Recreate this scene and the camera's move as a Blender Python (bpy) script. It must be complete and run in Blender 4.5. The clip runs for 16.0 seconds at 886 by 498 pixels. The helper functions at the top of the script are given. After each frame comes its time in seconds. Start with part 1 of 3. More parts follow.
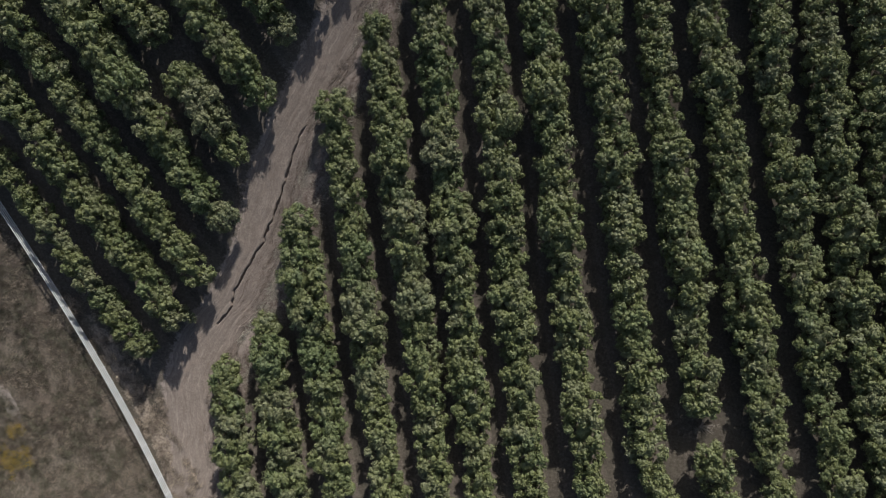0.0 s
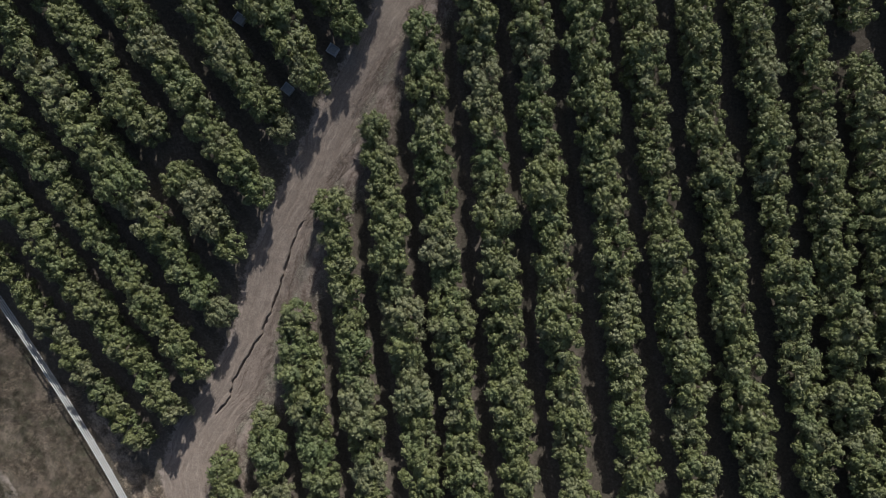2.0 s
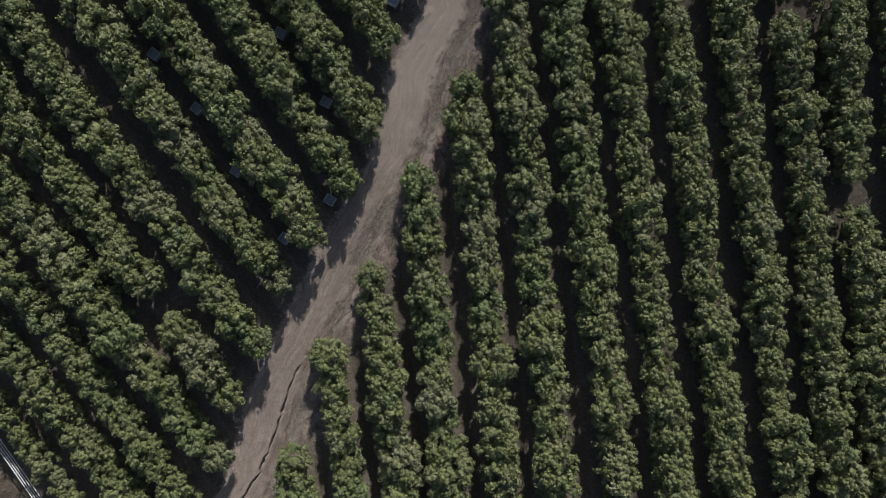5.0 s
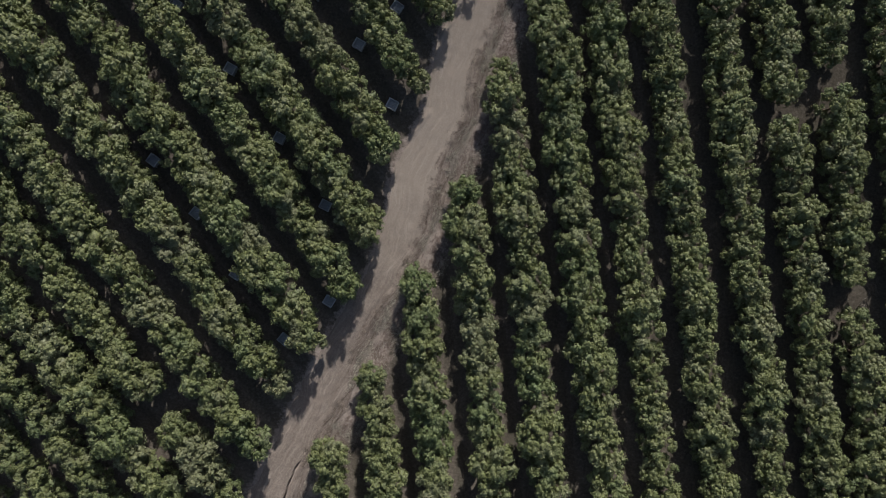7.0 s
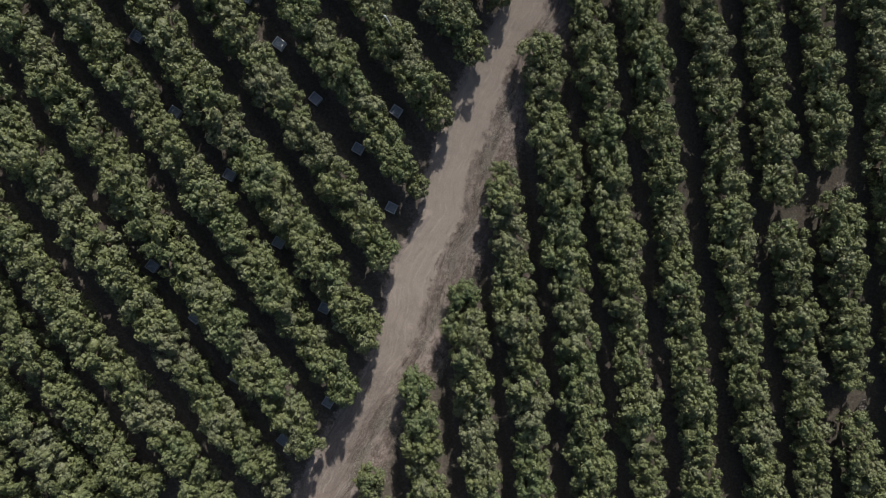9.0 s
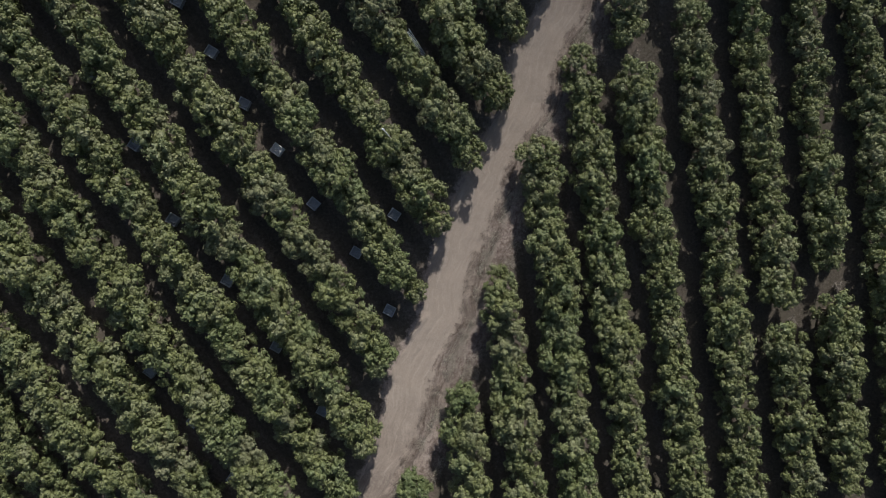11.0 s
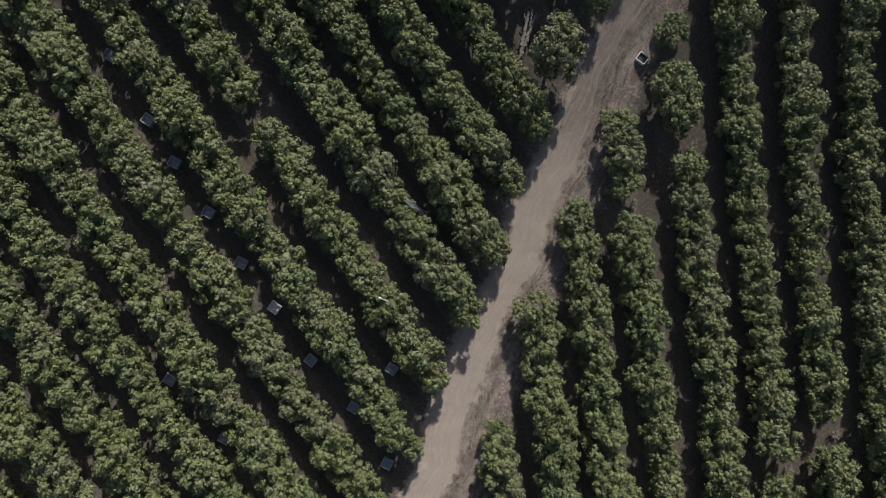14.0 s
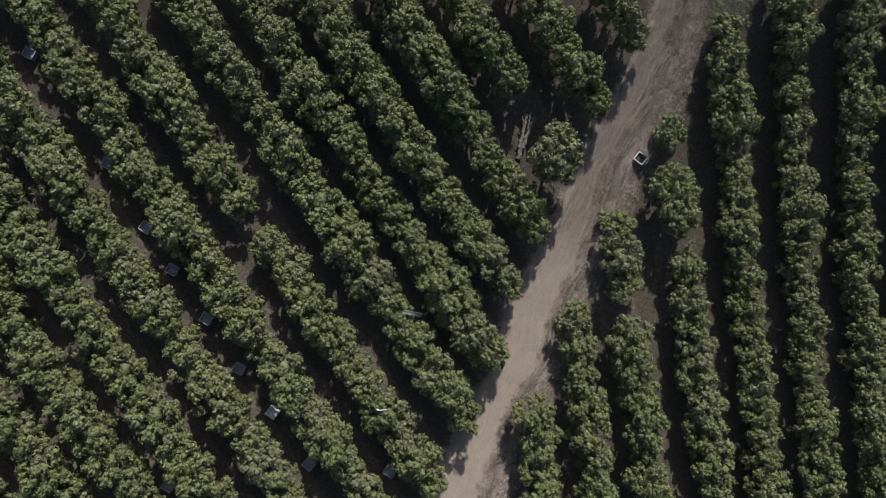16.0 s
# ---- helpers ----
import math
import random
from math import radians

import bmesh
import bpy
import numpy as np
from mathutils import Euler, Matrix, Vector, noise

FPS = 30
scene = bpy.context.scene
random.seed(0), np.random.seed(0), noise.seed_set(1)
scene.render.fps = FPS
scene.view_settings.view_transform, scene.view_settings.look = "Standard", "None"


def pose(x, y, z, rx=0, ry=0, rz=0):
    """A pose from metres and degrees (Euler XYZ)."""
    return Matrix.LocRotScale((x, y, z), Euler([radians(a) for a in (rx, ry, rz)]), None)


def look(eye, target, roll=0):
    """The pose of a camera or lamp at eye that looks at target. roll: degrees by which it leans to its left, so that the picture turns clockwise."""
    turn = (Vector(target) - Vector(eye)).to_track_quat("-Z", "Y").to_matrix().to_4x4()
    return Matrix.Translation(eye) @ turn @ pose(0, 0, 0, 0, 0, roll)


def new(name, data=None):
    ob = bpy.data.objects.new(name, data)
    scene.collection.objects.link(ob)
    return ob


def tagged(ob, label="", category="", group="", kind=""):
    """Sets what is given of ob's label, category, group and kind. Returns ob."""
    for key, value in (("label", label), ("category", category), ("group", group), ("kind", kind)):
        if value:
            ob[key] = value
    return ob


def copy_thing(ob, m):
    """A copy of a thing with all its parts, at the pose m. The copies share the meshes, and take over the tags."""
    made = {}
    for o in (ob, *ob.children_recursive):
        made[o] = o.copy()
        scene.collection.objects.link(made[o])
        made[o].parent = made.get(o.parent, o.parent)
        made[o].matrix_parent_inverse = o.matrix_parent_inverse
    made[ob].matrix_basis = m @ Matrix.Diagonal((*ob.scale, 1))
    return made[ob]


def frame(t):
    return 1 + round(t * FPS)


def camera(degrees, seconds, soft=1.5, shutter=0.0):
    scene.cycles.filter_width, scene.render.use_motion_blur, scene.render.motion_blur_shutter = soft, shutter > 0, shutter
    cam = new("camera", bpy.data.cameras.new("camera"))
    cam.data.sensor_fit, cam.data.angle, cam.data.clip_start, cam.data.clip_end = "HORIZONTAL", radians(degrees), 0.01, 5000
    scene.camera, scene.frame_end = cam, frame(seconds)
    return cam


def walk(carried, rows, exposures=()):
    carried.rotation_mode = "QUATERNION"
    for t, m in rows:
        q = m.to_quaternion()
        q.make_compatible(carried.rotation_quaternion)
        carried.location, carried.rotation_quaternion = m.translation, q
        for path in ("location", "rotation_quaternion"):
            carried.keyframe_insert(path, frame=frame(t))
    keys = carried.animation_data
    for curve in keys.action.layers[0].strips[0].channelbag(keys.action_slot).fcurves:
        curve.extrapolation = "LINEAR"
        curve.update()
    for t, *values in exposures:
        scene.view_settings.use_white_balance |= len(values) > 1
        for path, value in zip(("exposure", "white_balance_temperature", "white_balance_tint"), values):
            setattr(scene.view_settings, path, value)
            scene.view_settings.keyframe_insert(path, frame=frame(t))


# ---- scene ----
# A level, straight flight with the camera looking straight down, 72 m over the datum.
cam = camera(70.0, 16.0, soft=1.0)
HEIGHT = 72.0
PATH = [
    (0.0, 0.0, 0.0), (1.0, 0.05, 5.83), (2.0, 0.2, 11.83), (3.0, 0.36, 17.86), (4.0, 0.49, 23.89),
    (5.25, 0.58, 31.41), (6.5, 0.63, 38.92), (7.5, 0.67, 44.96), (8.5, 0.71, 51.01), (9.5, 0.79, 57.08),
    (10.5, 0.9, 63.1), (11.5, 1.03, 69.09), (12.5, 1.14, 75.05), (13.5, 1.23, 81.05), (14.5, 1.34, 87.09), (16.0, 1.51, 96.0),
]
EXPOSURE = -0.12
walk(cam, [(t, pose(x, y, HEIGHT)) for t, x, y in PATH], [(0.0, EXPOSURE), (16.0, EXPOSURE)])

# ---- light: one sun, a third of the way up, from beyond the top of the block, clear sky ----
SUN = Vector((0.28, 1.16, 0.80)).normalized()
world = bpy.data.worlds.new("sky")
scene.world = world
world.use_nodes = True
wn = world.node_tree.nodes
sky = wn.new("ShaderNodeTexSky")
sky.sky_type = "NISHITA"
sky.sun_disc = False
sky.air_density, sky.dust_density, sky.ozone_density = 1.0, 2.0, 1.0
sky.sun_elevation = math.asin(SUN.z)
sky.sun_rotation = math.atan2(SUN.x, SUN.y)
wn["Background"].inputs["Strength"].default_value = 0.086
world.node_tree.links.new(sky.outputs["Color"], wn["Background"].inputs["Color"])
lamp = bpy.data.lights.new("sun", "SUN")
lamp.energy, lamp.angle, lamp.color = 4.6, radians(0.5), (1.0, 0.97, 0.915)
new("sun", lamp).matrix_world = look(SUN * 200, (0, 0, 0))


# ---- the lie of the land ----
LAND = (-4.218, -3.39, 6.193, 1.277, -7.103, -5.312, -0.769, 4.6, -1.999, 1.466, 4.596, 1.786)


def land(x, y):
    """Height of the hillside, for numbers or arrays."""
    u = np.clip(np.asarray(x, float), -60, 60) / 50
    v = (np.clip(np.asarray(y, float), -30, 126) - 45) / 75
    terms = (1 + 0 * u, u, v, u * u, u * v, v * v, u * u * v, u * v * v, v ** 3, u ** 3, v ** 4, u * v ** 3)
    return sum(c * k for c, k in zip(LAND, terms))


def wobble(x, y, scale, seed):
    """Smooth value noise in -1..1 for arrays."""
    x, y = np.asarray(x, float) / scale + 31.7 * seed, np.asarray(y, float) / scale - 17.3 * seed
    xi, yi = np.floor(x), np.floor(y)
    fx, fy = x - xi, y - yi
    fx, fy = fx * fx * (3 - 2 * fx), fy * fy * (3 - 2 * fy)

    def h(a, b):
        s = np.sin(a * 127.1 + b * 311.7 + seed * 74.7) * 43758.5453
        return (s - np.floor(s)) * 2 - 1

    return (h(xi, yi) * (1 - fx) + h(xi + 1, yi) * fx) * (1 - fy) + (h(xi, yi + 1) * (1 - fx) + h(xi + 1, yi + 1) * fx) * fy


# the dirt road: y, left edge, right edge of the worn track
ROAD = (
    (-57.2, -43.6, -31.6), (-31.6, -36.9, -30.1), (-23.5, -36.8, -31.0), (-18.1, -37.3, -30.2), (-11.9, -35.1, -27.0), (-5.8, -30.2, -23.1), (0.8, -26.6, -21.4), (6.6, -25.0, -19.4),
    (11.5, -23.6, -17.2), (17.0, -20.9, -15.5), (22.4, -18.0, -12.0), (30.3, -14.0, -9.3), (37.0, -10.0, -5.0), (41.6, -7.4, -2.6), (46.5, -6.2, -0.6), (52.3, -4.9, 0.8),
    (58.0, -1.6, 4.0), (64.4, -0.5, 5.0), (71.0, 1.8, 8.0), (77.0, 4.6, 10.0), (82.5, 7.9, 13.6), (89.0, 9.2, 15.6), (95.2, 12.7, 18.7), (100.6, 15.4, 19.8),
    (106.2, 17.5, 21.9), (112.2, 21.3, 25.5), (118.8, 24.3, 27.8), (125.4, 26.7, 30.4), (148.3, 37.0, 42.1),
)
ROAD_Y, ROAD_L, ROAD_R = np.array(ROAD).T


def road_sides(y):
    return np.interp(y, ROAD_Y, ROAD_L) - 0.15, np.interp(y, ROAD_Y, ROAD_R)


# ---- materials ----
def material(name, rough=0.9, spec=0.2):
    m = bpy.data.materials.new(name)
    m.use_nodes = True
    b = m.node_tree.nodes["Principled BSDF"]
    b.inputs["Roughness"].default_value = rough
    b.inputs["Specular IOR Level"].default_value = spec
    b.inputs["Diffuse Roughness"].default_value = 1.0 if rough > 0.9 else 0.2
    return m, m.node_tree.nodes, m.node_tree.links, b


def noise_node(nodes, links, scale, detail=4.0, rough=0.6, coord=None):
    n = nodes.new("ShaderNodeTexNoise")
    n.inputs["Scale"].default_value, n.inputs["Detail"].default_value, n.inputs["Roughness"].default_value = scale, detail, rough
    if coord is not None:
        links.new(coord, n.inputs["Vector"])
    return n.outputs["Fac"]


def ramp(nodes, links, fac, stops):
    r = nodes.new("ShaderNodeValToRGB")
    e = r.color_ramp.elements
    while len(e) < len(stops):
        e.new(0.5)
    for k, (at, col) in zip(e, stops):
        k.position, k.color = at, (*col, 1)
    links.new(fac, r.inputs["Fac"])
    return r.outputs["Color"]


def mix(nodes, links, fac, a, b, how="MIX"):
    m = nodes.new("ShaderNodeMix")
    m.data_type, m.blend_type = "RGBA", how
    for socket, v in ((m.inputs["Factor"], fac), (m.inputs["A"], a), (m.inputs["B"], b)):
        if isinstance(v, (int, float)):
            socket.default_value = v
        elif isinstance(v, tuple):
            socket.default_value = (*v, 1)
        else:
            links.new(v, socket)
    return m.outputs["Result"]


def bump(nodes, links, b, fac, strength, dist):
    n = nodes.new("ShaderNodeBump")
    n.inputs["Strength"].default_value, n.inputs["Distance"].default_value = strength, dist
    links.new(fac, n.inputs["Height"])
    links.new(n.outputs["Normal"], b.inputs["Normal"])


def plain(name, col, rough=0.6, metal=0.0, vary=0.25, scale=6.0):
    m, nodes, links, b = material(name, rough, 0.4)
    b.inputs["Metallic"].default_value = metal
    pos = nodes.new("ShaderNodeNewGeometry").outputs["Position"]
    f = noise_node(nodes, links, scale, coord=pos)
    links.new(ramp(nodes, links, f, ((0.3, tuple(c * (1 - vary) for c in col)), (0.7, col))), b.inputs["Base Color"])
    bump(nodes, links, b, noise_node(nodes, links, scale * 8, coord=pos), 0.3, 0.01)
    return m


def attribute(nodes, name):
    a = nodes.new("ShaderNodeAttribute")
    a.attribute_name = name
    return a.outputs["Fac"]


def math_node(nodes, links, op, a, b, c=0.0):
    m = nodes.new("ShaderNodeMath")
    m.operation = op
    for socket, v in zip(m.inputs, (a, b, c)):
        if isinstance(v, (int, float)):
            socket.default_value = v
        else:
            links.new(v, socket)
    return m.outputs[0]


def frayed(nodes, links, fac, pos, scale=1.3, amount=1.2, lo=0.4, hi=0.62):
    """A mask with an edge broken up by noise."""
    n = math_node(nodes, links, "MULTIPLY_ADD", noise_node(nodes, links, scale, 6, 0.7, pos), amount, -amount / 2)
    return ramp(nodes, links, math_node(nodes, links, "ADD", fac, n), ((lo, (0, 0, 0)), (hi, (1, 1, 1))))


def soil_material():
    """Orchard floor: leaf litter, packed dirt by the road, weedy verges, straw by the fence, dry pasture past it."""
    m, nodes, links, b = material("orchard_soil", 0.95, 0.1)
    pos = nodes.new("ShaderNodeNewGeometry").outputs["Position"]
    fine, mid, big = (noise_node(nodes, links, s, 6, 0.68, pos) for s in (3.2, 0.7, 0.14))
    turned, drawn = nodes.new("ShaderNodeMapping"), nodes.new("ShaderNodeMapping")
    turned.inputs["Rotation"].default_value = (0, 0, radians(25))
    drawn.inputs["Scale"].default_value = (1.0, 0.22, 1.0)
    links.new(pos, turned.inputs["Vector"])
    links.new(turned.outputs[0], drawn.inputs["Vector"])
    drag = noise_node(nodes, links, 2.2, 6, 0.7, drawn.outputs[0])
    litter = ramp(nodes, links, fine, ((0.3, (0.09, 0.074, 0.06)), (0.55, (0.17, 0.144, 0.121)), (0.75, (0.28, 0.243, 0.21))))
    # Mid-alley soil is coloured darker to stand in for the deep shade there.
    alley = ramp(nodes, links, fine, ((0.3, (0.065, 0.056, 0.045)), (0.55, (0.12, 0.103, 0.084)), (0.75, (0.20, 0.175, 0.144))))
    litter = mix(nodes, links, frayed(nodes, links, attribute(nodes, "unshaded"), pos, 0.9, 0.7), alley, litter)
    litter = mix(nodes, links, ramp(nodes, links, mid, ((0.5, (0, 0, 0)), (0.68, (0.8, 0.8, 0.8)))), litter, (0.12, 0.108, 0.084))
    weedy = ramp(nodes, links, fine, ((0.34, (0.13, 0.098, 0.084)), (0.5, (0.26, 0.208, 0.182)), (0.66, (0.42, 0.36, 0.32))))
    weedy = mix(nodes, links, ramp(nodes, links, drag, ((0.36, (0.8, 0.8, 0.8)), (0.52, (0, 0, 0)))), weedy, (0.105, 0.078, 0.067))
    weedy = mix(nodes, links, ramp(nodes, links, drag, ((0.54, (0, 0, 0)), (0.70, (0.6, 0.6, 0.6)))), weedy, (0.45, 0.39, 0.345))
    weedy = mix(nodes, links, ramp(nodes, links, mid, ((0.48, (0, 0, 0)), (0.62, (0.5, 0.5, 0.5)))), weedy, (0.14, 0.104, 0.09))
    grit = ramp(nodes, links, fine, ((0.3, (0.25, 0.205, 0.18)), (0.7, (0.42, 0.355, 0.315))))
    field = ramp(nodes, links, fine, ((0.3, (0.078, 0.066, 0.050)), (0.5, (0.150, 0.126, 0.100)), (0.72, (0.27, 0.226, 0.182))))
    field = mix(nodes, links, ramp(nodes, links, mid, ((0.48, (0, 0, 0)), (0.60, (0.8, 0.8, 0.8)))), field, (0.088, 0.080, 0.056))
    field = mix(nodes, links, ramp(nodes, links, drag, ((0.52, (0, 0, 0)), (0.68, (0.6, 0.6, 0.6)))), field, (0.25, 0.205, 0.16))
    field = mix(nodes, links, ramp(nodes, links, big, ((0.48, (0, 0, 0)), (0.62, (0.5, 0.5, 0.5)))), field, (0.225, 0.172, 0.138))
    straw = ramp(nodes, links, fine, ((0.34, (0.13, 0.104, 0.086)), (0.5, (0.29, 0.238, 0.19)), (0.7, (0.47, 0.395, 0.32))))
    col = mix(nodes, links, frayed(nodes, links, attribute(nodes, "verge"), pos), litter, weedy)
    col = mix(nodes, links, frayed(nodes, links, attribute(nodes, "bare"), pos), col, grit)
    col = mix(nodes, links, frayed(nodes, links, attribute(nodes, "straw"), pos, 1.0), col, straw)
    col = mix(nodes, links, frayed(nodes, links, attribute(nodes, "pasture"), pos), col, field)
    col = mix(nodes, links, frayed(nodes, links, attribute(nodes, "scald"), pos), col, (0.40, 0.345, 0.30))
    links.new(col, b.inputs["Base Color"])
    bump(nodes, links, b, fine, 0.55, 0.12)
    return m


def dirt_material():
    """Packed dirt, streaked along the track by wheels and water."""
    m, nodes, links, b = material("packed_dirt", 0.95, 0.1)
    pos = nodes.new("ShaderNodeNewGeometry").outputs["Position"]
    lane = nodes.new("ShaderNodeCombineXYZ")
    sway = noise_node(nodes, links, 0.22, 3, 0.5, pos)
    links.new(math_node(nodes, links, "MULTIPLY_ADD", sway, 2.4, attribute(nodes, "across")), lane.inputs["X"])
    links.new(math_node(nodes, links, "MULTIPLY", attribute(nodes, "along"), 0.10), lane.inputs["Y"])
    fine, mid, patch = noise_node(nodes, links, 4.5, 8, 0.72, pos), noise_node(nodes, links, 0.45, 5, 0.6, pos), noise_node(nodes, links, 1.3, 5, 0.65, pos)
    streak = noise_node(nodes, links, 2.6, 6, 0.65, lane.outputs[0])
    col = ramp(nodes, links, fine, ((0.3, (0.195, 0.161, 0.138)), (0.5, (0.262, 0.218, 0.188)), (0.72, (0.345, 0.293, 0.255))))
    col = mix(nodes, links, ramp(nodes, links, streak, ((0.34, (0.75, 0.75, 0.75)), (0.48, (0, 0, 0)))), col, (0.20, 0.161, 0.138))
    col = mix(nodes, links, ramp(nodes, links, streak, ((0.54, (0, 0, 0)), (0.68, (0.6, 0.6, 0.6)))), col, (0.43, 0.366, 0.320))
    col = mix(nodes, links, ramp(nodes, links, mid, ((0.30, (0.5, 0.5, 0.5)), (0.46, (0, 0, 0)))), col, (0.31, 0.251, 0.214))
    col = mix(nodes, links, ramp(nodes, links, patch, ((0.34, (0.5, 0.5, 0.5)), (0.46, (0, 0, 0)))), col, (0.22, 0.177, 0.150))
    col = mix(nodes, links, ramp(nodes, links, patch, ((0.56, (0, 0, 0)), (0.70, (0.4, 0.4, 0.4)))), col, (0.365, 0.308, 0.270))
    silt = frayed(nodes, links, attribute(nodes, "silt"), pos, 0.25, 0.8, 0.35, 0.9)
    col = mix(nodes, links, math_node(nodes, links, "MULTIPLY", silt, 0.42), col, (0.50, 0.430, 0.367))
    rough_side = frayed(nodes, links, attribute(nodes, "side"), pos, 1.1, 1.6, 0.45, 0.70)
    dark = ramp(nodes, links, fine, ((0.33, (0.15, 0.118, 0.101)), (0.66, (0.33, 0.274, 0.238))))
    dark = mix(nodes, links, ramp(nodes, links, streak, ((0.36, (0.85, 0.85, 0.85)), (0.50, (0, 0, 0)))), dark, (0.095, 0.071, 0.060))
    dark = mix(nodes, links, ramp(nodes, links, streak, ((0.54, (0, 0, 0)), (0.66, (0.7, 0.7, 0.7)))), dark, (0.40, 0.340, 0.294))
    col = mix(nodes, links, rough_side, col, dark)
    links.new(col, b.inputs["Base Color"])
    relief = math_node(nodes, links, "MULTIPLY_ADD", streak, 0.35, fine)
    bump(nodes, links, b, relief, 0.5, 0.11)
    return m


def leaf_material(name, fresh=False):
    """Leathery leaves; fresh lets single trees turn a clearer green or a greyer olive."""
    m, nodes, links, b = material(name, 0.45, 0.45)
    geo = nodes.new("ShaderNodeNewGeometry")
    leaf = ramp(nodes, links, geo.outputs["Random Per Island"], ((0.0, (0.129, 0.148, 0.058)), (0.5, (0.175, 0.196, 0.081)), (1.0, (0.222, 0.242, 0.107))))
    tree = noise_node(nodes, links, 0.26, 2, 0.5, geo.outputs["Position"])
    leaf = mix(nodes, links, ramp(nodes, links, tree, ((0.54, (0, 0, 0)), (0.74, (0.45, 0.45, 0.45)))), leaf, (0.25, 0.245, 0.165))
    leaf = mix(nodes, links, ramp(nodes, links, tree, ((0.28, (0.35, 0.35, 0.35)), (0.42, (0, 0, 0)))), leaf, (0.085, 0.118, 0.050))
    shift = nodes.new("ShaderNodeVectorMath")
    shift.inputs[1].default_value = (37.0, 11.0, 5.0)
    links.new(geo.outputs["Position"], shift.inputs[0])
    cool = noise_node(nodes, links, 0.30, 1, 0.5, shift.outputs[0])
    leaf = mix(nodes, links, ramp(nodes, links, cool, ((0.54, (0, 0, 0)), (0.68, (0.4, 0.4, 0.4)))), leaf, (0.135, 0.185, 0.095))
    leaf = mix(nodes, links, ramp(nodes, links, cool, ((0.30, (0.4, 0.4, 0.4)), (0.44, (0, 0, 0)))), leaf, (0.235, 0.245, 0.16))
    if fresh:
        tree_id = nodes.new("ShaderNodeObjectInfo").outputs["Random"]
        leaf = mix(nodes, links, ramp(nodes, links, tree_id, ((0.76, (0, 0, 0)), (0.9, (0.36, 0.36, 0.36)))), leaf, (0.122, 0.172, 0.072))
        leaf = mix(nodes, links, ramp(nodes, links, tree_id, ((0.10, (0.45, 0.45, 0.45)), (0.20, (0, 0, 0)))), leaf, (0.215, 0.215, 0.135))
    fine = noise_node(nodes, links, 7.0, 3, 0.7, geo.outputs["Position"])
    leaf = mix(nodes, links, 1.0, leaf, ramp(nodes, links, fine, ((0.36, (0.70, 0.70, 0.70)), (0.64, (1.30, 1.30, 1.30)))), "MULTIPLY")
    links.new(leaf, b.inputs["Base Color"])
    bump(nodes, links, b, fine, 0.6, 0.12)
    t = nodes.new("ShaderNodeBsdfTranslucent")
    links.new(leaf, t.inputs["Color"])
    s = nodes.new("ShaderNodeMixShader")
    s.inputs[0].default_value = 0.12
    links.new(b.outputs[0], s.inputs[1])
    links.new(t.outputs[0], s.inputs[2])
    links.new(s.outputs[0], nodes["Material Output"].inputs["Surface"])
    return m


SOIL, DIRT, LEAF, LEAF_FRESH = soil_material(), dirt_material(), leaf_material("orchard_leaves"), leaf_material("track_side_leaves", True)
BARK = plain("bark", (0.17, 0.13, 0.10), 0.9)
WHITE = plain("white_paint", (0.86, 0.87, 0.88), 0.5, vary=0.12)
BIN_GREY = plain("grey_plastic", (0.33, 0.36, 0.39), 0.45)
BIN_RIM = plain("light_grey_plastic", (0.46, 0.49, 0.52), 0.45)
BIN_WHITE = plain("white_plastic", (0.72, 0.72, 0.70), 0.5, vary=0.15)
FRUIT = plain("dark_fruit", (0.07, 0.075, 0.07), 0.6, vary=0.6, scale=9)
METAL = plain("aluminium", (0.82, 0.83, 0.84), 0.5, 0.5, 0.1)
LOG = plain("weathered_wood", (0.30, 0.275, 0.25), 0.9, vary=0.5, scale=4)
DEAD = plain("dead_wood", (0.34, 0.30, 0.26), 0.9, vary=0.4)


# ---- mesh helpers ----
def mesh_from(name, verts, faces, mats, smooth=False, slots=None):
    """One mesh from arrays: verts (n, 3), faces as a list of (m, k) index arrays; slots: a material index array for each."""
    me = bpy.data.meshes.new(name)
    me.vertices.add(len(verts))
    me.vertices.foreach_set("co", np.asarray(verts, np.float32).ravel())
    loops = np.concatenate([f.ravel() for f in faces]).astype(np.int32)
    sizes = np.concatenate([np.full(len(f), f.shape[1]) for f in faces]).astype(np.int32)
    starts = np.concatenate([[0], np.cumsum(sizes)[:-1]]).astype(np.int32)
    me.loops.add(len(loops))
    me.loops.foreach_set("vertex_index", loops)
    me.polygons.add(len(sizes))
    me.polygons.foreach_set("loop_start", starts)
    if slots is not None:
        me.polygons.foreach_set("material_index", np.concatenate(slots).astype(np.int32))
    soft = smooth if isinstance(smooth, list) else [smooth] * len(faces)
    me.polygons.foreach_set("use_smooth", np.concatenate([np.full(len(f), q) for f, q in zip(faces, soft)]))
    me.update(calc_edges=True)
    for m in mats:
        me.materials.append(m)
    return me


def part(name, bm, mat, parent, label=""):
    """Link a bmesh as one mesh object under a thing or a part."""
    me = bpy.data.meshes.new(name)
    bm.to_mesh(me)
    bm.free()
    me.materials.append(mat)
    ob = new(name, me)
    ob.parent = parent
    return tagged(ob, label)


